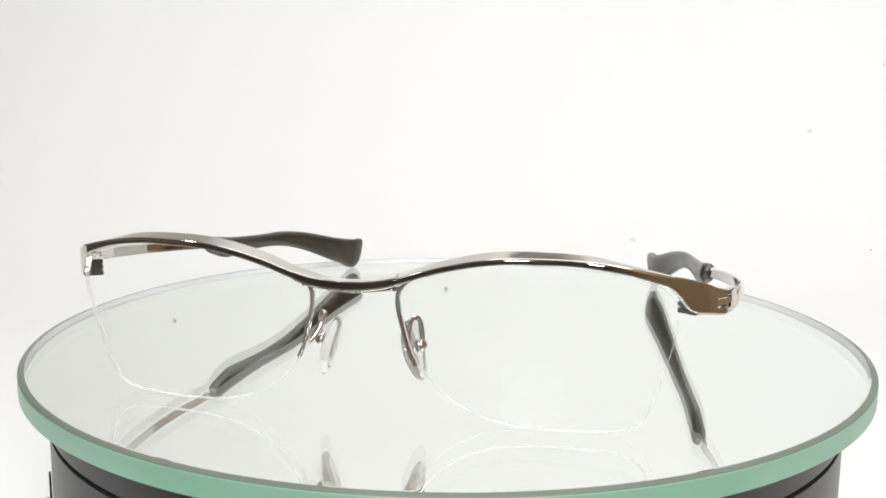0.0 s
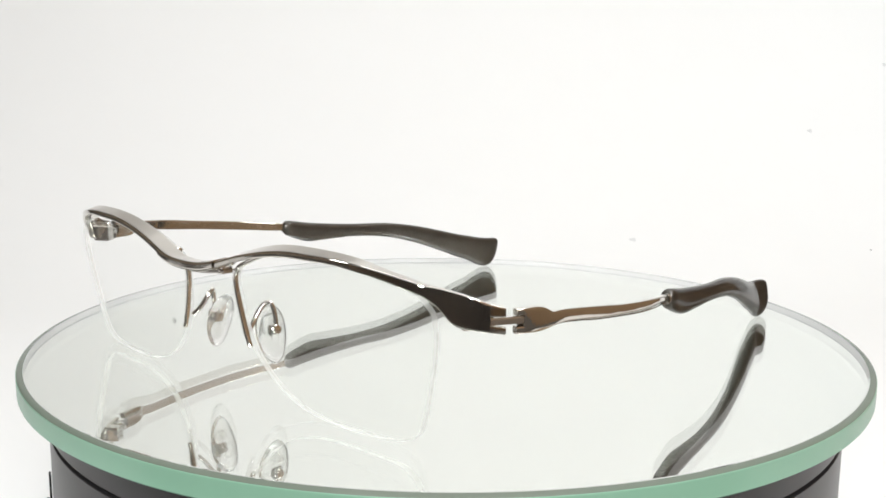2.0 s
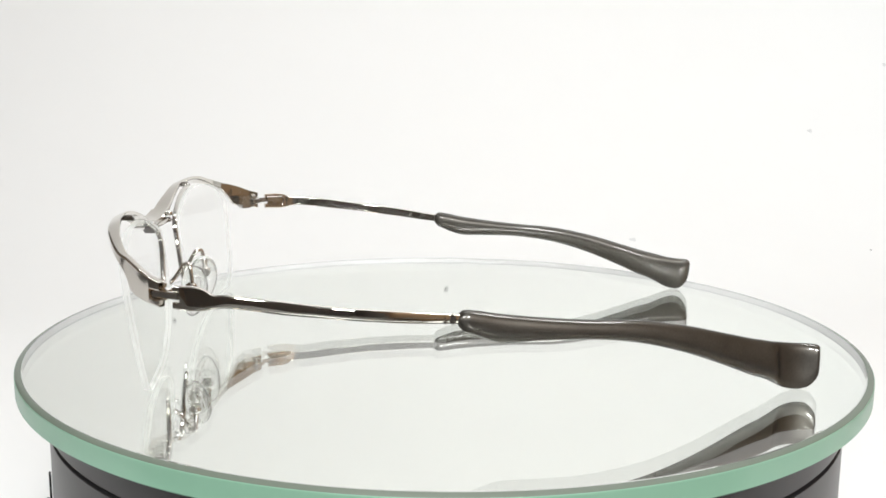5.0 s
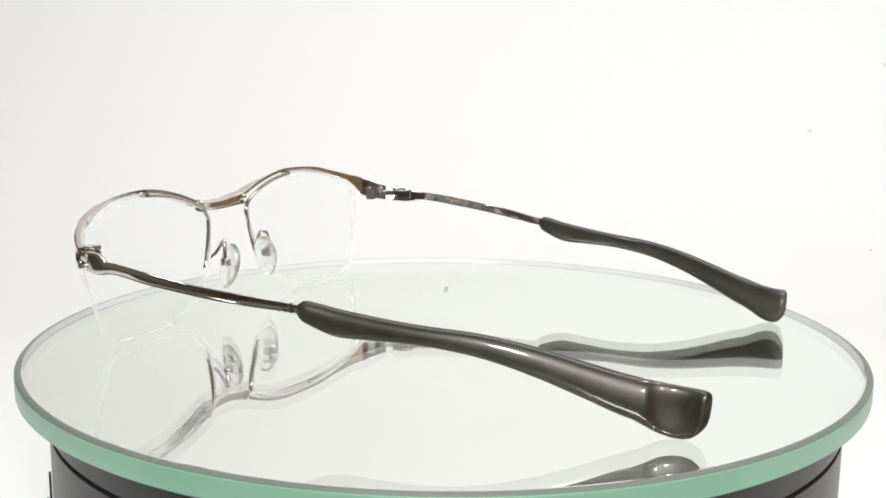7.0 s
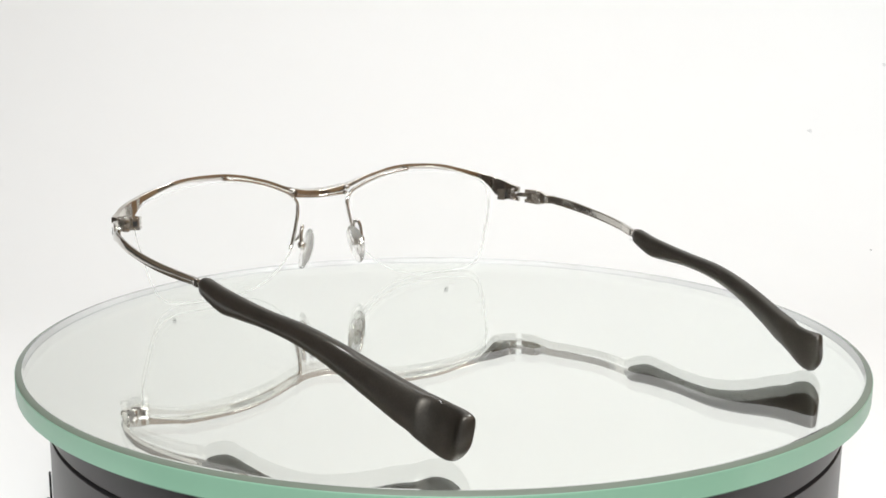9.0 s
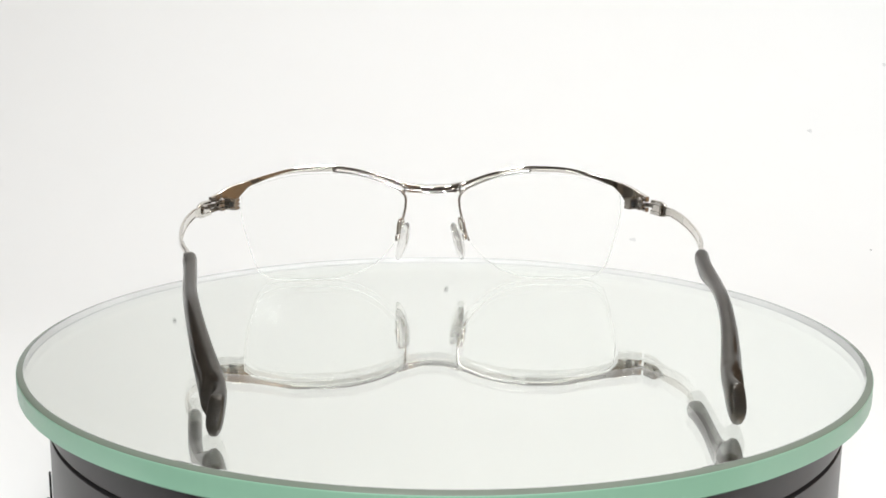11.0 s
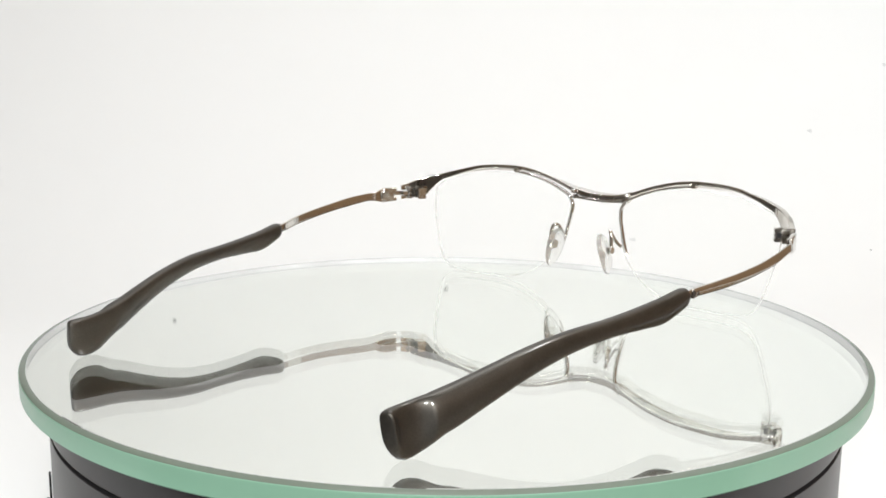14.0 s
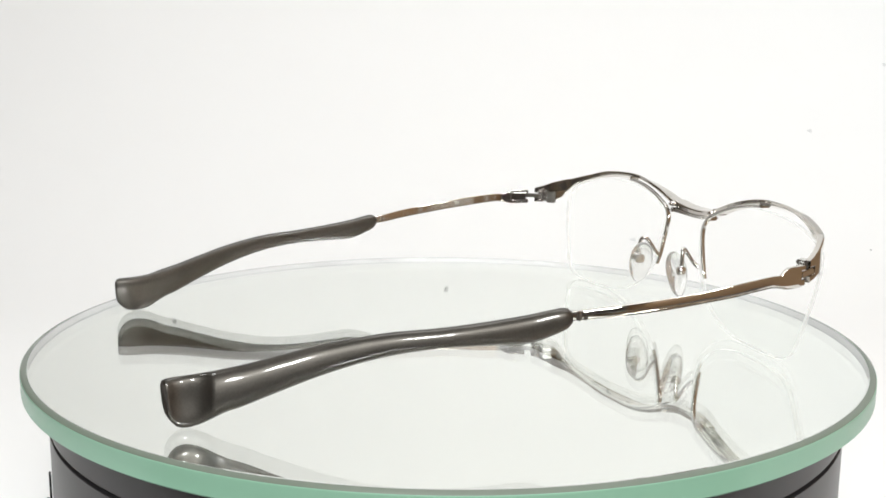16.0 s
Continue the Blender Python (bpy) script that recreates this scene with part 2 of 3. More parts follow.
# ---- the turntable ----
def turntable():
    table = tagged(new("turntable"), "dark grey motorised display turntable with a round mirror plate", "turntable")
    low = -DISC_TOP / MM
    z0 = DISC_TOP
    table.location = (0, 0, z0)
    part("base", lathe([(0, low + 0.5), (93.0, low + 0.5), (94.6, low + 2.0), (94.9, low + 4), (94.9, -14.45), (94.8, -14.35), (0, -14.35)]), BLACK, table)
    part("groove", lathe([(0, -14.33), (93.9, -14.33), (93.9, -13.32), (0, -13.32)]), GROOVE, table, "black recessed seam")
    part("upper_ring", lathe([(0, -13.3), (94.8, -13.3), (94.9, -13.2), (94.9, -6.2), (94.2, -5.5), (0, -5.5)]), BLACK, table)
    bm = lathe([(0, 0), (50, 0), (99.0, 0), (99.3, -0.02), (99.31, -1.6), (99.35, -4.5), (99.36, -5.18)], 256)
    under = lathe([(99.4, -5.2), (50, -5.2), (0, -5.2)], 256)
    spare = bpy.data.meshes.new("spare")
    under.to_mesh(spare)
    under.free()
    bm.from_mesh(spare)
    bpy.data.meshes.remove(spare)
    bm.faces.ensure_lookup_table()
    for f in bm.faces:
        f.normal_update()
        high = f.calc_center_median().z
        # wall bands 2 and 3 carry the painted reflection and rim line
        f.material_index = 1 if high < -0.0051 else 2 if high < -0.001 else 3 if high < -0.0001 else 0
        if f.material_index > 1:
            continue
        if (f.normal.z > 0) == (f.material_index == 1):
            f.normal_flip()
    plate = part("mirror_plate", bm, [PLATE_GLASS, SILVER, WALL_TONE, LINE], table, "round glass plate silvered underneath, faintly green", 1.0)
    plate.visible_shadow = False
    part("glass_edge", lathe([(100.66, -0.46), (100.78, -0.62), (100.8, -2.6), (100.78, -4.55), (100.6, -4.75), (99.9, -5.25), (99.45, -5.3)], 256), EDGE, plate, "pale green ground glass edge", 25.0)
    part("bevel", lathe([(99.32, -0.03), (99.75, -0.08), (100.65, -0.45)], 256), BEVEL, plate, "narrow darker polished bevel", 50.0)
    bm = bmesh.new()
    box(bm, -0.0001, 0.0004, -0.0008, 0.0012, -0.0085, 0.0, 0.0002, pose(-0.0888, -0.0350, -0.0243, 0, 0, 21.7))
    box(bm, -0.0003, 0.0003, -0.010, 0.004, -0.0115, -0.0060, 0.0003, pose(-0.0882, -0.0375, -0.0243, 0, 0, 24))
    part("switch_plate", bm, GROOVE, table, "thin black switch plate")
    return table, plate


table, plate = turntable()

# ---- the spectacles ----
SHIFT = -0.78     # they stand this far off the axis, mm


def lens_y(x, z):
    return -69.7 + 0.0009 * x * x + 8e-8 * x**4 + 0.125 * (28 - z)


# brow bar: x, y of its front edge, top, bottom, depth, rise towards the back
BROW = [(0, -75.4, 28.2, 26.7, 3.6, -0.06), (4, -75.3, 28.35, 26.9, 3.5, -0.04), (8, -74.95, 28.9, 27.5, 3.9, 0.0), (11.5, -74.6, 29.8, 28.5, 3.9, 0.07), (15, -74.35, 30.9, 29.65, 3.7, 0.15),
        (20, -74.0, 32.15, 30.95, 3.3, 0.27), (25, -73.8, 33.1, 31.95, 3.0, 0.36), (30, -73.55, 33.65, 32.5, 2.7, 0.42), (35.5, -72.9, 33.7, 32.55, 2.6, 0.44), (41, -71.95, 33.55, 32.45, 2.5, 0.42),
        (46, -70.75, 33.1, 31.8, 2.4, 0.36), (50, -69.35, 32.45, 31.0, 2.1, 0.22), (54.5, -67.45, 31.45, 29.6, 1.9, 0.12), (57.8, -65.6, 30.6, 28.2, 1.7, 0.05)]
END = [(59.5, -64.0, 30.2, 26.2, 1.5, 0.0), (60.5, -63.0, 29.8, 24.3, 1.4, 0.0), (61.4, -62.0, 29.4, 23.5, 1.4, 0.0), (62.6, -60.6, 28.8, 23.1, 1.4, 0.0), (64.15, -58.2, 27.65, 22.6, 1.4, 0.0)]
TEMPLE = [(67.1, -52.35, 26.35, 21.93, 1.5), (67.4, -51.6, 26.35, 21.88, 1.5), (68.2, -48.9, 26.25, 21.78, 1.45), (68.6, -47.6, 25.85, 21.93, 1.35), (69, -46.2, 25.05, 22.28, 1.15), (69.35, -44.4, 25.1, 22.58, 1.05), (69.9, -40, 24.8, 22.34, 1),
          (70.4, -34, 24.2, 21.64, 1), (70.3, -27, 23.3, 20.94, 1), (69.4, -18, 22.3, 19.94, 1), (67.5, -9, 21.3, 19.04, 1.1), (65.6, -3, 20.5, 18.44, 1.2), (64.6, 1.5, 20, 18.14, 1.2)]
# sleeve: centre x, y, top, bottom, width
SLEEVE_ROWS = [(64.1, -0.75, 20.2, 17.7, 2.2), (64.05, -0.45, 20.65, 17.1, 2.8), (63.95, 0.2, 20.85, 16.75, 3.15), (63.5, 3, 20.6, 15.55, 3.2), (62.9, 6.5, 19.95, 14.41, 3.2), (61.8, 14, 18.95, 14.21, 3.1), (60.4, 23, 18.05, 14.21, 3),
               (57.8, 36, 17.15, 12.7, 3.1), (55.4, 46, 15.4, 9.9, 3.3), (52.9, 55, 13.1, 6.4, 3.7), (50.9, 61.5, 11.4, 3.7, 4), (50.35, 63.4, 11.0, 3.1, 4.1), (49.9, 65.0, 10.65, 2.3, 4.05)]


def flare(rows, s):
    """The frame is bent a little: one side stands further out towards the hinge."""
    if s < 0:
        return rows
    out = []
    for x, y, *rest in rows:
        grow = min(1.0, max(0.0, (x - 59.3) / 6.0))
        out.append((x + (1.8 * grow if y < -55 else 0.95 * min(1.0, -min(y, 0.0) / 53.0)), y - (0.3 * grow if y < -55 else 0.0), *rest))
    return out


def lens_outline(side):
    rows = [(58.5, 26.0), (58.8, 22.3), (58.1, 17.5), (56.7, 12), (54.9, 6.0), (53.3, 2.8), (50.4, 1.0), (45.2, 0.35), (38.5, 0.1), (30, 0.45), (23.5, 1.9), (18.2, 4.6),
            (14.4, 8.0), (11.6, 11.6), (10.0, 16), (9.0, 21), (8.7, 24.6), (9.8, 27.0), (13, 28.6), (17.5, 30.4), (22, 31.6), (28, 32.4), (34, 32.6), (40, 32.3), (46, 31.5), (52, 29.9), (56.5, 28.1)]
    dense = spline([(x, z, 0) for x, z in rows + rows[:1]], 120)[:-1]
    return [(side * x, z) for x, z, _ in dense]


def lens(side, owner):
    bm = bmesh.new()
    line = lens_outline(side)
    rows = []
    for scale in (1.0, 0.75, 0.5, 0.25):
        rows.append([(34 * side + (x - 34 * side) * scale, 17 + (z - 17) * scale) for x, z in line])
    fronts = [[bm.verts.new(Vector((x, lens_y(abs(x), z), z)) * MM) for x, z in r] for r in rows]
    backs = [[bm.verts.new(Vector((x, lens_y(abs(x), z) + 1.4, z)) * MM) for x, z in r] for r in rows]
    n = len(line)
    for sheet in (fronts, backs):
        for a, b in zip(sheet, sheet[1:]):
            for i in range(n):
                bm.faces.new((a[i], a[(i + 1) % n], b[(i + 1) % n], b[i]))
        mid = bm.verts.new(sum((v.co for v in sheet[-1]), Vector()) / n)
        mid.co.y = (lens_y(34, mid.co.z / MM) + (0 if sheet is fronts else 1.4)) * MM
        for i in range(n):
            bm.faces.new((sheet[-1][i], sheet[-1][(i + 1) % n], mid))
    for i in range(n):
        bm.faces.new((fronts[0][i], fronts[0][(i + 1) % n], backs[0][(i + 1) % n], backs[0][i])).material_index = 1
    bmesh.ops.recalc_face_normals(bm, faces=bm.faces[:])
    ob = part("lens", bm, [LENS, LENS_EDGE], owner, "clear rimless-bottomed demo lens")
    ob.visible_shadow = False
    lower = [(x, z) for x, z in line if z < 23.5]
    start = max(range(len(lower)), key=lambda i: abs(lower[i][0]) + lower[i][1] * 0.2)
    lower = lower[start:] + lower[:start]
    pts = [(x, lens_y(abs(x), z) + 0.8, max(z, 0.32)) for x, z in lower if not (abs(x) < 12 and z > 11)]
    part("nylon_thread", skin(bmesh.new(), tube(pts, 0.15, 6)), CORD, owner, "clear nylon thread along the lens edge")
    return ob


def front(owner):
    dense = [tuple(r) for r in spline(BROW + END, 100)]
    right = strip(flare(dense, 1), 1, 0.34)
    left = strip(dense, -1, 0.34)
    bm = skin(bmesh.new(), left[::-1] + right[1:])
    for s in (1, -1):
        for rows in ([(64.15, -58.2, 27.65, 25.4, 1.4), (65.4, -55.9, 26.9, 25.3, 1.4)], [(64.15, -58.2, 23.75, 22.6, 1.4), (65.4, -55.9, 23.55, 22.25, 1.4)]):
            skin(bm, strip(flare(rows, s), s, 0.25))
    part("brow_bar", bm, METAL, owner, "polished silver brow bar, forked at its hinges")
    # the bridge, a heavier piece that clamps over the two bars
    rows = [(0, -75.75, 28.4, 26.5, 4.0, -0.06), (4, -75.65, 28.55, 26.7, 3.95, -0.04), (7.4, -75.4, 29.0, 27.2, 4.2, 0.0), (9.6, -75.15, 29.5, 27.75, 4.3, 0.03)]
    dense = [tuple(r) for r in spline(rows, 24)]
    bm = skin(bmesh.new(), strip(dense, -1, 0.5)[::-1] + strip(dense, 1, 0.5)[1:])
    part("bridge", bm, METAL, owner, "heavier polished bridge with stepped ends")
    bm = bmesh.new()
    rows = [(0, -73.6, 26.6, 25.8, 2.2), (4, -73.4, 26.8, 26.0, 2.2), (8.2, -72.6, 27.5, 26.4, 2.4)]
    dense = [tuple(r) for r in spline(rows, 10)]
    skin(bm, strip(dense, -1, 0.3)[::-1] + strip(dense, 1, 0.3)[1:])
    part("bridge_brace", bm, STEEL, owner, "thin brace under the bridge")
    for s in (1, -1):
        rows = [(30.5, 33.1), (26, 32.65), (22, 31.95), (17, 30.5), (13, 28.9), (10, 27.3), (8.5, 25.2), (8.45, 22.5), (9.0, 19), (9.8, 15.2), (10.6, 12.4), (11.0, 11.5)]
        dense = spline([(x, z, 0) for x, z in rows], 60)
        pts = [Vector((s * (x + 0.05 * max(0.0, 22 - z)), lens_y(x, z) + 0.35 - 0.03 * max(0.0, x - 9) - 0.06 * max(0.0, 22 - z), z)) for x, z, _ in dense]
        rings = []
        for i, p in enumerate(pts):
            d = (pts[min(i + 1, len(pts) - 1)] - pts[max(i - 1, 0)]).normalized()
            thin = d.cross(Vector((0, 1, 0))).normalized()
            wide = thin.cross(d).normalized()
            rings.append([p + wide * a + thin * b for a, b in rounded(1.2 if i < 56 else 1.0, 0.8, 0.32)])
        bm = skin(bmesh.new(), rings)
        rx, ry, rz = pts[0]
        box(bm, (rx - 0.75) * MM, (rx + 0.75) * MM, (ry - 2.6) * MM, (ry + 0.6) * MM, (rz - 0.3) * MM, (rz + 0.9) * MM, 0.0004)
        box(bm, (s * 8.7 - 0.8) * MM, (s * 8.7 + 0.8) * MM, -72.8 * MM, -69.4 * MM, 26.4 * MM, 27.7 * MM, 0.0005)
        bmesh.ops.create_uvsphere(bm, u_segments=12, v_segments=8, radius=0.95 * MM, matrix=pose(s * 9.2 * MM, -70.6 * MM, 28.6 * MM) @ Matrix.Diagonal((1.1, 1.3, 0.8, 1)))
        part("rim_wire", bm, STEEL, owner, "flat polished rim strap beside the nose")
        # pad arm: leaves the rim, loops up and comes down to the pad
        arm = spline([(9.8, -67.0, 14.2), (9.4, -65.6, 15.6), (9.3, -64.0, 17.8), (9.7, -62.6, 19.2), (10.4, -61.8, 19.0), (10.9, -61.4, 17.3), (11.1, -61.1, 13.8)], 40)
        sway = (Vector((0, 0, 0)), Vector((1.6, -0.7, 0.0)))[s < 0]
        line = [Vector((s * x, y, z)) + sway * min(1.0, k / 24) for k, (x, y, z) in enumerate(arm)]
        part("pad_arm", skin(bmesh.new(), tube(line, 0.52, 12)), STEEL, owner, "bent wire nose pad arm")
        nose_pad(s, owner, sway)
        hinge(s, owner)


def nose_pad(s, owner, sway):
    """A flat clear drop that faces the nose, with its screw box in front."""
    turn = Matrix.Translation(sway * MM) @ pose(s * 9.3 * MM, -61.1 * MM, 12.4 * MM, 0, 0, -s * 10) @ pose(0, 0, 0, 0, -s * 15, 0)
    bm = bmesh.new()
    rings = []
    steps = 9
    for k in range(steps + 1):
        a = math.pi * k / steps
        grow, depth = math.sin(a) ** 0.5 if 0 < k < steps else 0.02, -1.3 * math.cos(a)
        ring = []
        for j in range(32):
            t = 2 * math.pi * j / 32
            wide = 3.3 + 0.5 * math.sin(t)
            ring.append((depth + 0.35 * math.sin(t) ** 2, wide * grow * math.cos(t), 6.1 * grow * math.sin(t)))
        rings.append(ring)
    skin(bm, rings)
    # local x points along the pad's face normal
    bmesh.ops.transform(bm, matrix=turn, verts=bm.verts[:])
    pad = part("nose_pad", bm, PAD, owner, "clear silicone nose pad", 60)
    pad.visible_shadow = False
    bm = bmesh.new()
    ball = pose(s * 1.9 * MM, 0, 0.9 * MM)
    bmesh.ops.create_uvsphere(bm, u_segments=14, v_segments=10, radius=1.45 * MM, matrix=turn @ ball @ Matrix.Diagonal((0.8, 1.05, 0.9, 1)))
    box(bm, *sorted((s * 0.7 * MM, s * 1.6 * MM)), -1.2 * MM, 1.2 * MM, -0.3 * MM, 1.9 * MM, 0.0003, turn)
    bmesh.ops.recalc_face_normals(bm, faces=bm.faces[:])
    part("pad_screw", bm, STEEL, pad, "small steel pad box")


def pin(bm, x, y, z0, z1, radius, sides=16):
    """An upright round pin with eased ends."""
    rings = []
    for z, r in ((z0, radius * 0.8), (z0 + 0.12, radius), (z1 - 0.12, radius), (z1, radius * 0.8)):
        rings.append([(x + r * math.cos(t), y + r * math.sin(t), z) for t in [2 * math.pi * k / sides for k in range(sides)]])
    skin(bm, rings)


def hinge(s, owner):
    """A lug behind the end piece, three knuckles, and the tongue that reaches into the fork of the temple."""
    bm = bmesh.new()
    turn = pose(s * 61.4 * MM, -59.0 * MM, 24.5 * MM, 0, 0, -s * 30)
    for z in (-0.0012, 0.0, 0.0012):
        box(bm, *sorted((-s * 0.0026, s * 0.0014)), -0.0016, 0.0012, z - 0.00052, z + 0.00052, 0.0002, turn)
    box(bm, *sorted((-s * 0.0022, s * 0.0012)), -0.0013, 0.0009, -0.0015, 0.0015, 0.0002, turn)
    lug = part("hinge_lug", bm, SATIN, owner, "small steel lug behind the end piece")
    # no hole is cut: a black plate on the lug paints its shade
    bm = bmesh.new()
    box(bm, *sorted((-s * 0.0020, -s * 0.0008)), 0.0011, 0.00135, -0.0007, 0.0007, 0.0001, turn)
    part("hole_shade", bm, GROOVE, lug, "thin black plate standing for the shade in a screw hole")
    bm = bmesh.new()
    out = 1.2 if s > 0 else 0.0
    for z0, z1 in ((22.75, 23.75), (23.9, 25.1), (25.25, 26.25)):
        pin(bm, s * (62.7 + out * 0.6), -56.4, z0, z1, 0.95)
    pin(bm, s * (62.7 + out * 0.6), -56.4, 26.2, 26.6, 0.6)
    turn = pose(s * (63.4 + out) * MM, -57.6 * MM, 24.5 * MM, 0, 0, -s * 30)
    for z in (-0.00125, 0.00125):
        box(bm, -0.0007, 0.0007, -0.0016, 0.0010, z - 0.00045, z + 0.00045, 0.0002, turn)
    part("hinge", bm, STEEL, owner, "polished hinge knuckles")
    bm = bmesh.new()
    turn = pose(s * (65.2 + out) * MM, -54.9 * MM, 24.45 * MM, 0, 0, -s * 28)
    box(bm, -0.00055, 0.00045, -0.0034, 0.0030, -0.00065, 0.00065, 0.0002, turn)
    box(bm, *sorted((-s * 0.0026, -s * 0.0004)), -0.0020, -0.0004, -0.0006, 0.0006, 0.0002, turn)
    part("hinge_tongue", bm, STEEL, owner, "narrow hinge tongue")


def temple(s, owner):
    dense = flare([tuple(r) for r in spline(TEMPLE, 70)], s)
    bm = skin(bmesh.new(), strip(dense, s, 0.34, 0.80))
    for rows in ([(66.55, -53.7, 26.35, 25.15, 1.5), (67.1, -52.35, 26.35, 25.15, 1.5)], [(66.55, -53.7, 23.3, 21.98, 1.5), (67.1, -52.35, 23.3, 21.93, 1.5)]):
        skin(bm, strip(flare(rows, s), s, 0.3))
    arm = part("temple", bm, METAL, owner, "slim polished silver temple arm, forked at the hinge")
    bm = bmesh.new()
    k = min(range(len(dense)), key=lambda i: abs(dense[i][1] + 2.6))
    x, yy, top, low, th = dense[k]
    for y, half in ((yy - 0.9, 0.45), (yy + 0.5, 0.6)):
        box(bm, (s * (x - 0.45) - 0.8) * MM, (s * (x - 0.45) + 0.8) * MM, (y - half) * MM, (y + half) * MM, low * MM, top * MM, 0.0004)
    part("collar", bm, STEEL, arm, "small ringed steel collar")
    out = 0.9 if s > 0 else 0.0
    # spring housing inside the broad end, with a fine seam round it
    turn = pose(s * (66.25 + out) * MM, -50.0 * MM, 24.15 * MM, 0, 0, -s * 16)
    bm = bmesh.new()
    box(bm, -0.0003, 0.0003, -0.0026, 0.0022, -0.0011, 0.0011, 0.00025, turn)
    part("spring_box", bm, METAL, arm, "flat spring hinge housing")
    bm = bmesh.new()
    line = [(-2.6, 1.2), (0.0, 1.2), (1.8, 1.2), (2.25, 1.05), (2.4, 0.6), (2.4, -0.6), (2.25, -1.05), (1.8, -1.2), (0.0, -1.2), (-2.6, -1.2)]
    skin(bm, tube([turn @ Vector((-s * 0.00012, y * MM, z * MM)) / MM for y, z in line], 0.17, 8))
    part("seam", bm, STEEL, arm, "bright seam round the spring housing")
    # the sleeve, drawn out to a flattened, scooped end
    rings = []
    rows = spline(SLEEVE_ROWS, 64)
    for i, (x, y, top, low, wide) in enumerate(rows):
        a, b = rows[max(i - 1, 0)], rows[min(i + 1, len(rows) - 1)]
        d = Vector((b[0] - a[0], b[1] - a[1])).normalized()
        across = Vector((d.y, -d.x))
        ring = []
        lean = radians(11) * min(1.0, max(0.0, (y - 2) / 22))
        for p, q in oval(wide * 1.04, top - low, 2.35):
            p, q = p * math.cos(lean) - q * math.sin(lean), q + p * math.sin(lean) * 0.5
            ring.append((s * (x + across.x * p), y + across.y * p, (top + low) / 2 + q))
        rings.append(ring)
    # end: the outer face turns inwards in a shallow dish
    for k, (y, x, top, low, wide, dish) in enumerate(((65.6, 49.75, 10.5, 2.0, 4.2, 0.0), (66.1, 49.55, 10.4, 1.75, 4.1, 0.16), (66.9, 49.3, 10.25, 1.3, 3.9, 0.5), (68.2, 48.85, 10.0, 0.7, 3.7, 0.78), (70.0, 48.45, 9.75, 0.2, 3.6, 0.86),
                                       (71.6, 48.2, 9.6, 0.1, 3.6, 0.78), (73.0, 48.05, 9.5, 0.5, 3.6, 0.56), (73.9, 48.0, 9.4, 1.3, 3.55, 0.34), (74.5, 48.0, 9.3, 2.1, 3.4, 0.16), (74.9, 47.97, 9.1, 2.9, 3.1, 0.05), (75.1, 47.95, 8.7, 3.8, 2.4, 0.0))):
        ring = []
        y += (0.22 if s > 0 else -0.10) * max(0.0, y - 69.0)
        for p, q in oval(wide, top - low, min(3.4, 2.35 + 0.12 * k)):
            if p > 0:
                p -= dish * wide * 0.36 * math.cos(0.75 * math.pi * q / (top - low))
            p, q = p * math.cos(lean) - q * math.sin(lean), q + p * math.sin(lean) * 0.5
            ring.append((s * (x + 0.93 * p), y + (0.25 - 0.055 * k) * p, (top + low) / 2 + q))
        rings.append(ring)
    part("temple_tip", skin(bmesh.new(), rings), SLEEVE, arm, "dark grey brown moulded temple tip", 60)


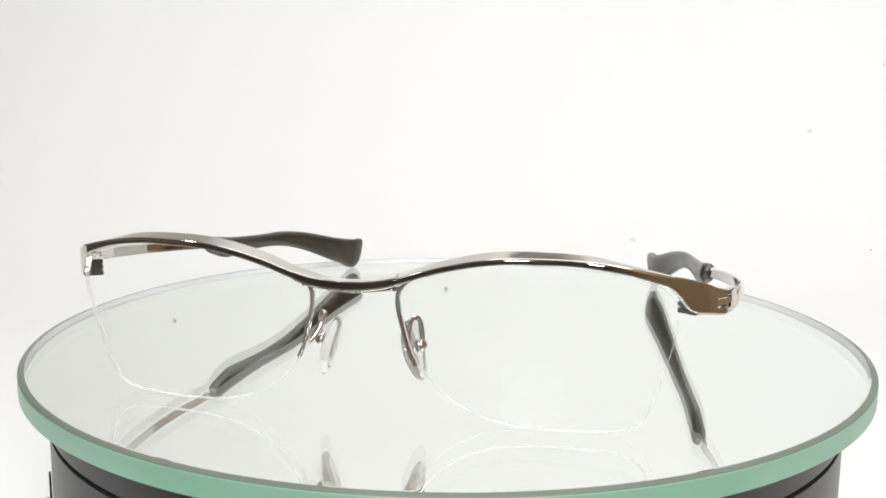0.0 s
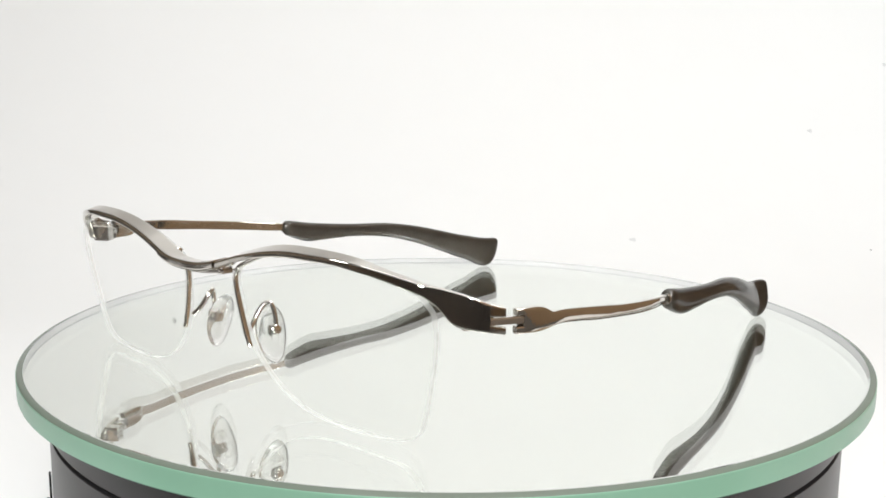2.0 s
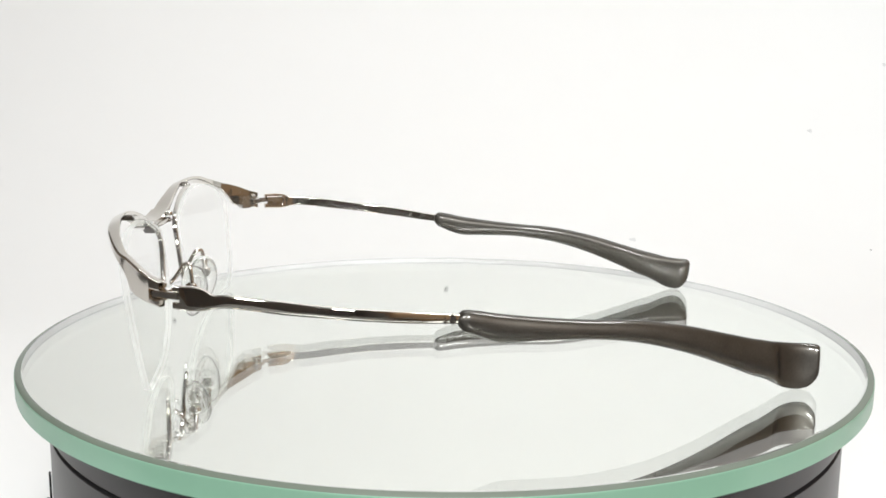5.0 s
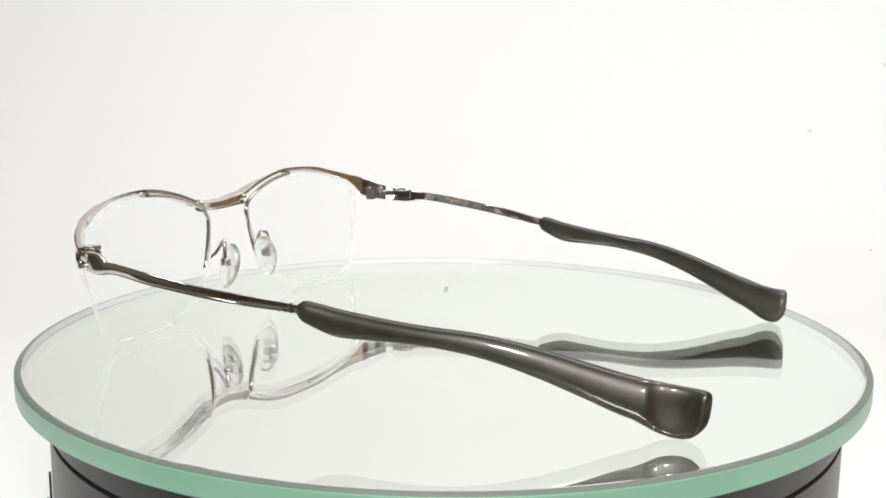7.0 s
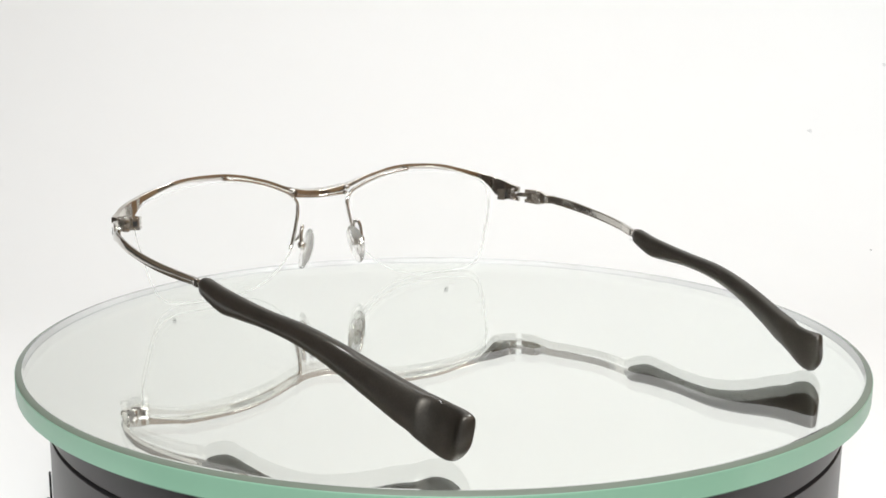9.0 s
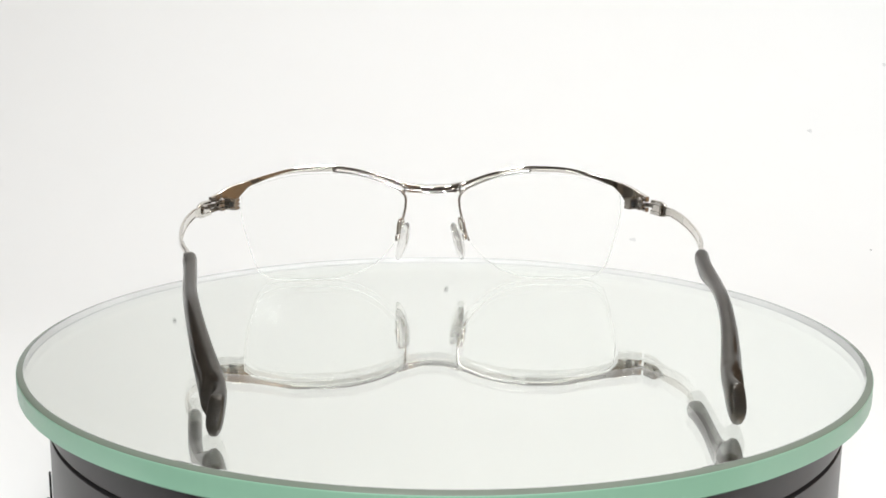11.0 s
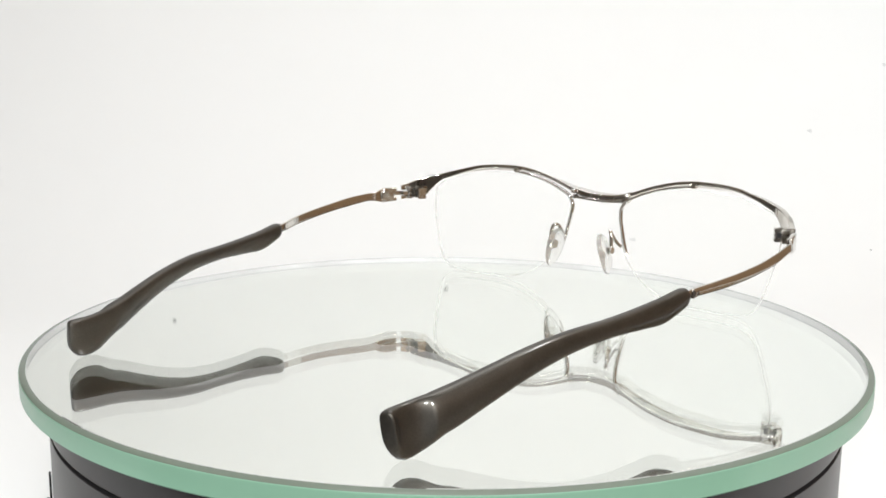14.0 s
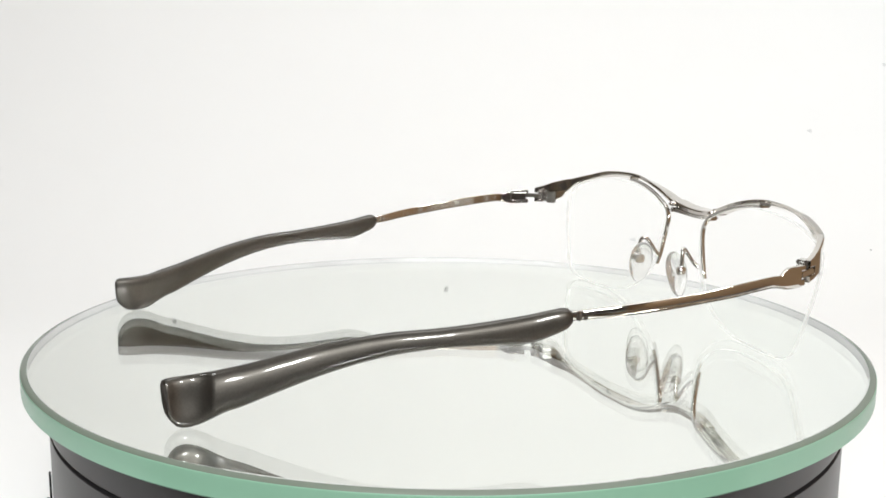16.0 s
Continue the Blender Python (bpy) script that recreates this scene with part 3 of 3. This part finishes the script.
def spectacles():
    thing = tagged(new("spectacles"), "open half-rim spectacles, polished silver metal, dark temple tips, on mirror plate", "spectacles")
    front(thing)
    for s in (1, -1):
        lens(s, thing)
        temple(s, thing)
    for ob in thing.children:
        ob.data.transform(Matrix.Translation((SHIFT * MM, 0, 0)))
        for sub in ob.children:
            sub.data.transform(Matrix.Translation((SHIFT * MM, 0, 0)))
    return thing


glasses = spectacles()


# ---- specks on the paper ----
def speck(x, y, z, size, mat):
    """A small flat fleck that lies on the paper at this place."""
    slope = radians(90) if y >= 0.68 else math.atan2(y - 0.33, 0.35 - z) if y > 0.33 else 0.0
    bm = bmesh.new()
    ring, low = [], []
    for k in range(14):
        a = 2 * math.pi * k / 14
        r = size * (1 + 0.22 * math.sin(3 * a + x * 40) + 0.1 * math.cos(5 * a))
        ring.append(bm.verts.new((r * 0.8 * math.cos(a), r * 0.8 * math.sin(a), 0.0003)))
        low.append(bm.verts.new((r * math.cos(a), r * math.sin(a), -0.0002)))
    bm.faces.new(ring)
    bm.faces.new(low[::-1])
    for k in range(14):
        bm.faces.new((low[k], low[(k + 1) % 14], ring[(k + 1) % 14], ring[k]))
    ob = part("paper_speck", bm, mat)
    ob.matrix_world = Matrix.Translation((x, y, z)) @ Matrix.Rotation(slope, 4, "X")
    return tagged(ob, "small grey speck on the white paper backdrop", "speck", "specks on the backdrop")


speck(-0.0008, 0.6494, DISC_TOP + 0.1319, 0.0021, SPECK)
speck(-0.2456, 0.6626, DISC_TOP + 0.1660, 0.0021, SPECK)
speck(0.1271, 0.4513, DISC_TOP - 0.0533, 0.0026, FAINT)
speck(0.2813, 0.5641, DISC_TOP + 0.0148, 0.0020, FAINT)
speck(0.2859, 0.4409, DISC_TOP - 0.0570, 0.0007, SPECK)
speck(0.3539, 0.6106, DISC_TOP + 0.0658, 0.0018, FAINT)


# ---- what turns ----
def motions():
    times = [0.5 * k for k in range(33)]
    walk(glasses, [(t, pose(0, 0, DISC_TOP, 0, 0, SPIN_START + SPIN_RATE * t)) for t in times])
    rows = []
    for t in times:
        a = radians(SPIN_RATE * t + 6.19)
        ex, ey = 0.188 * MM, -0.622 * MM
        rows.append((t, pose(ex * math.cos(a) - ey * math.sin(a), ex * math.sin(a) + ey * math.cos(a), 0, 0, 0, SPIN_RATE * t)))
    walk(plate, rows)


motions()
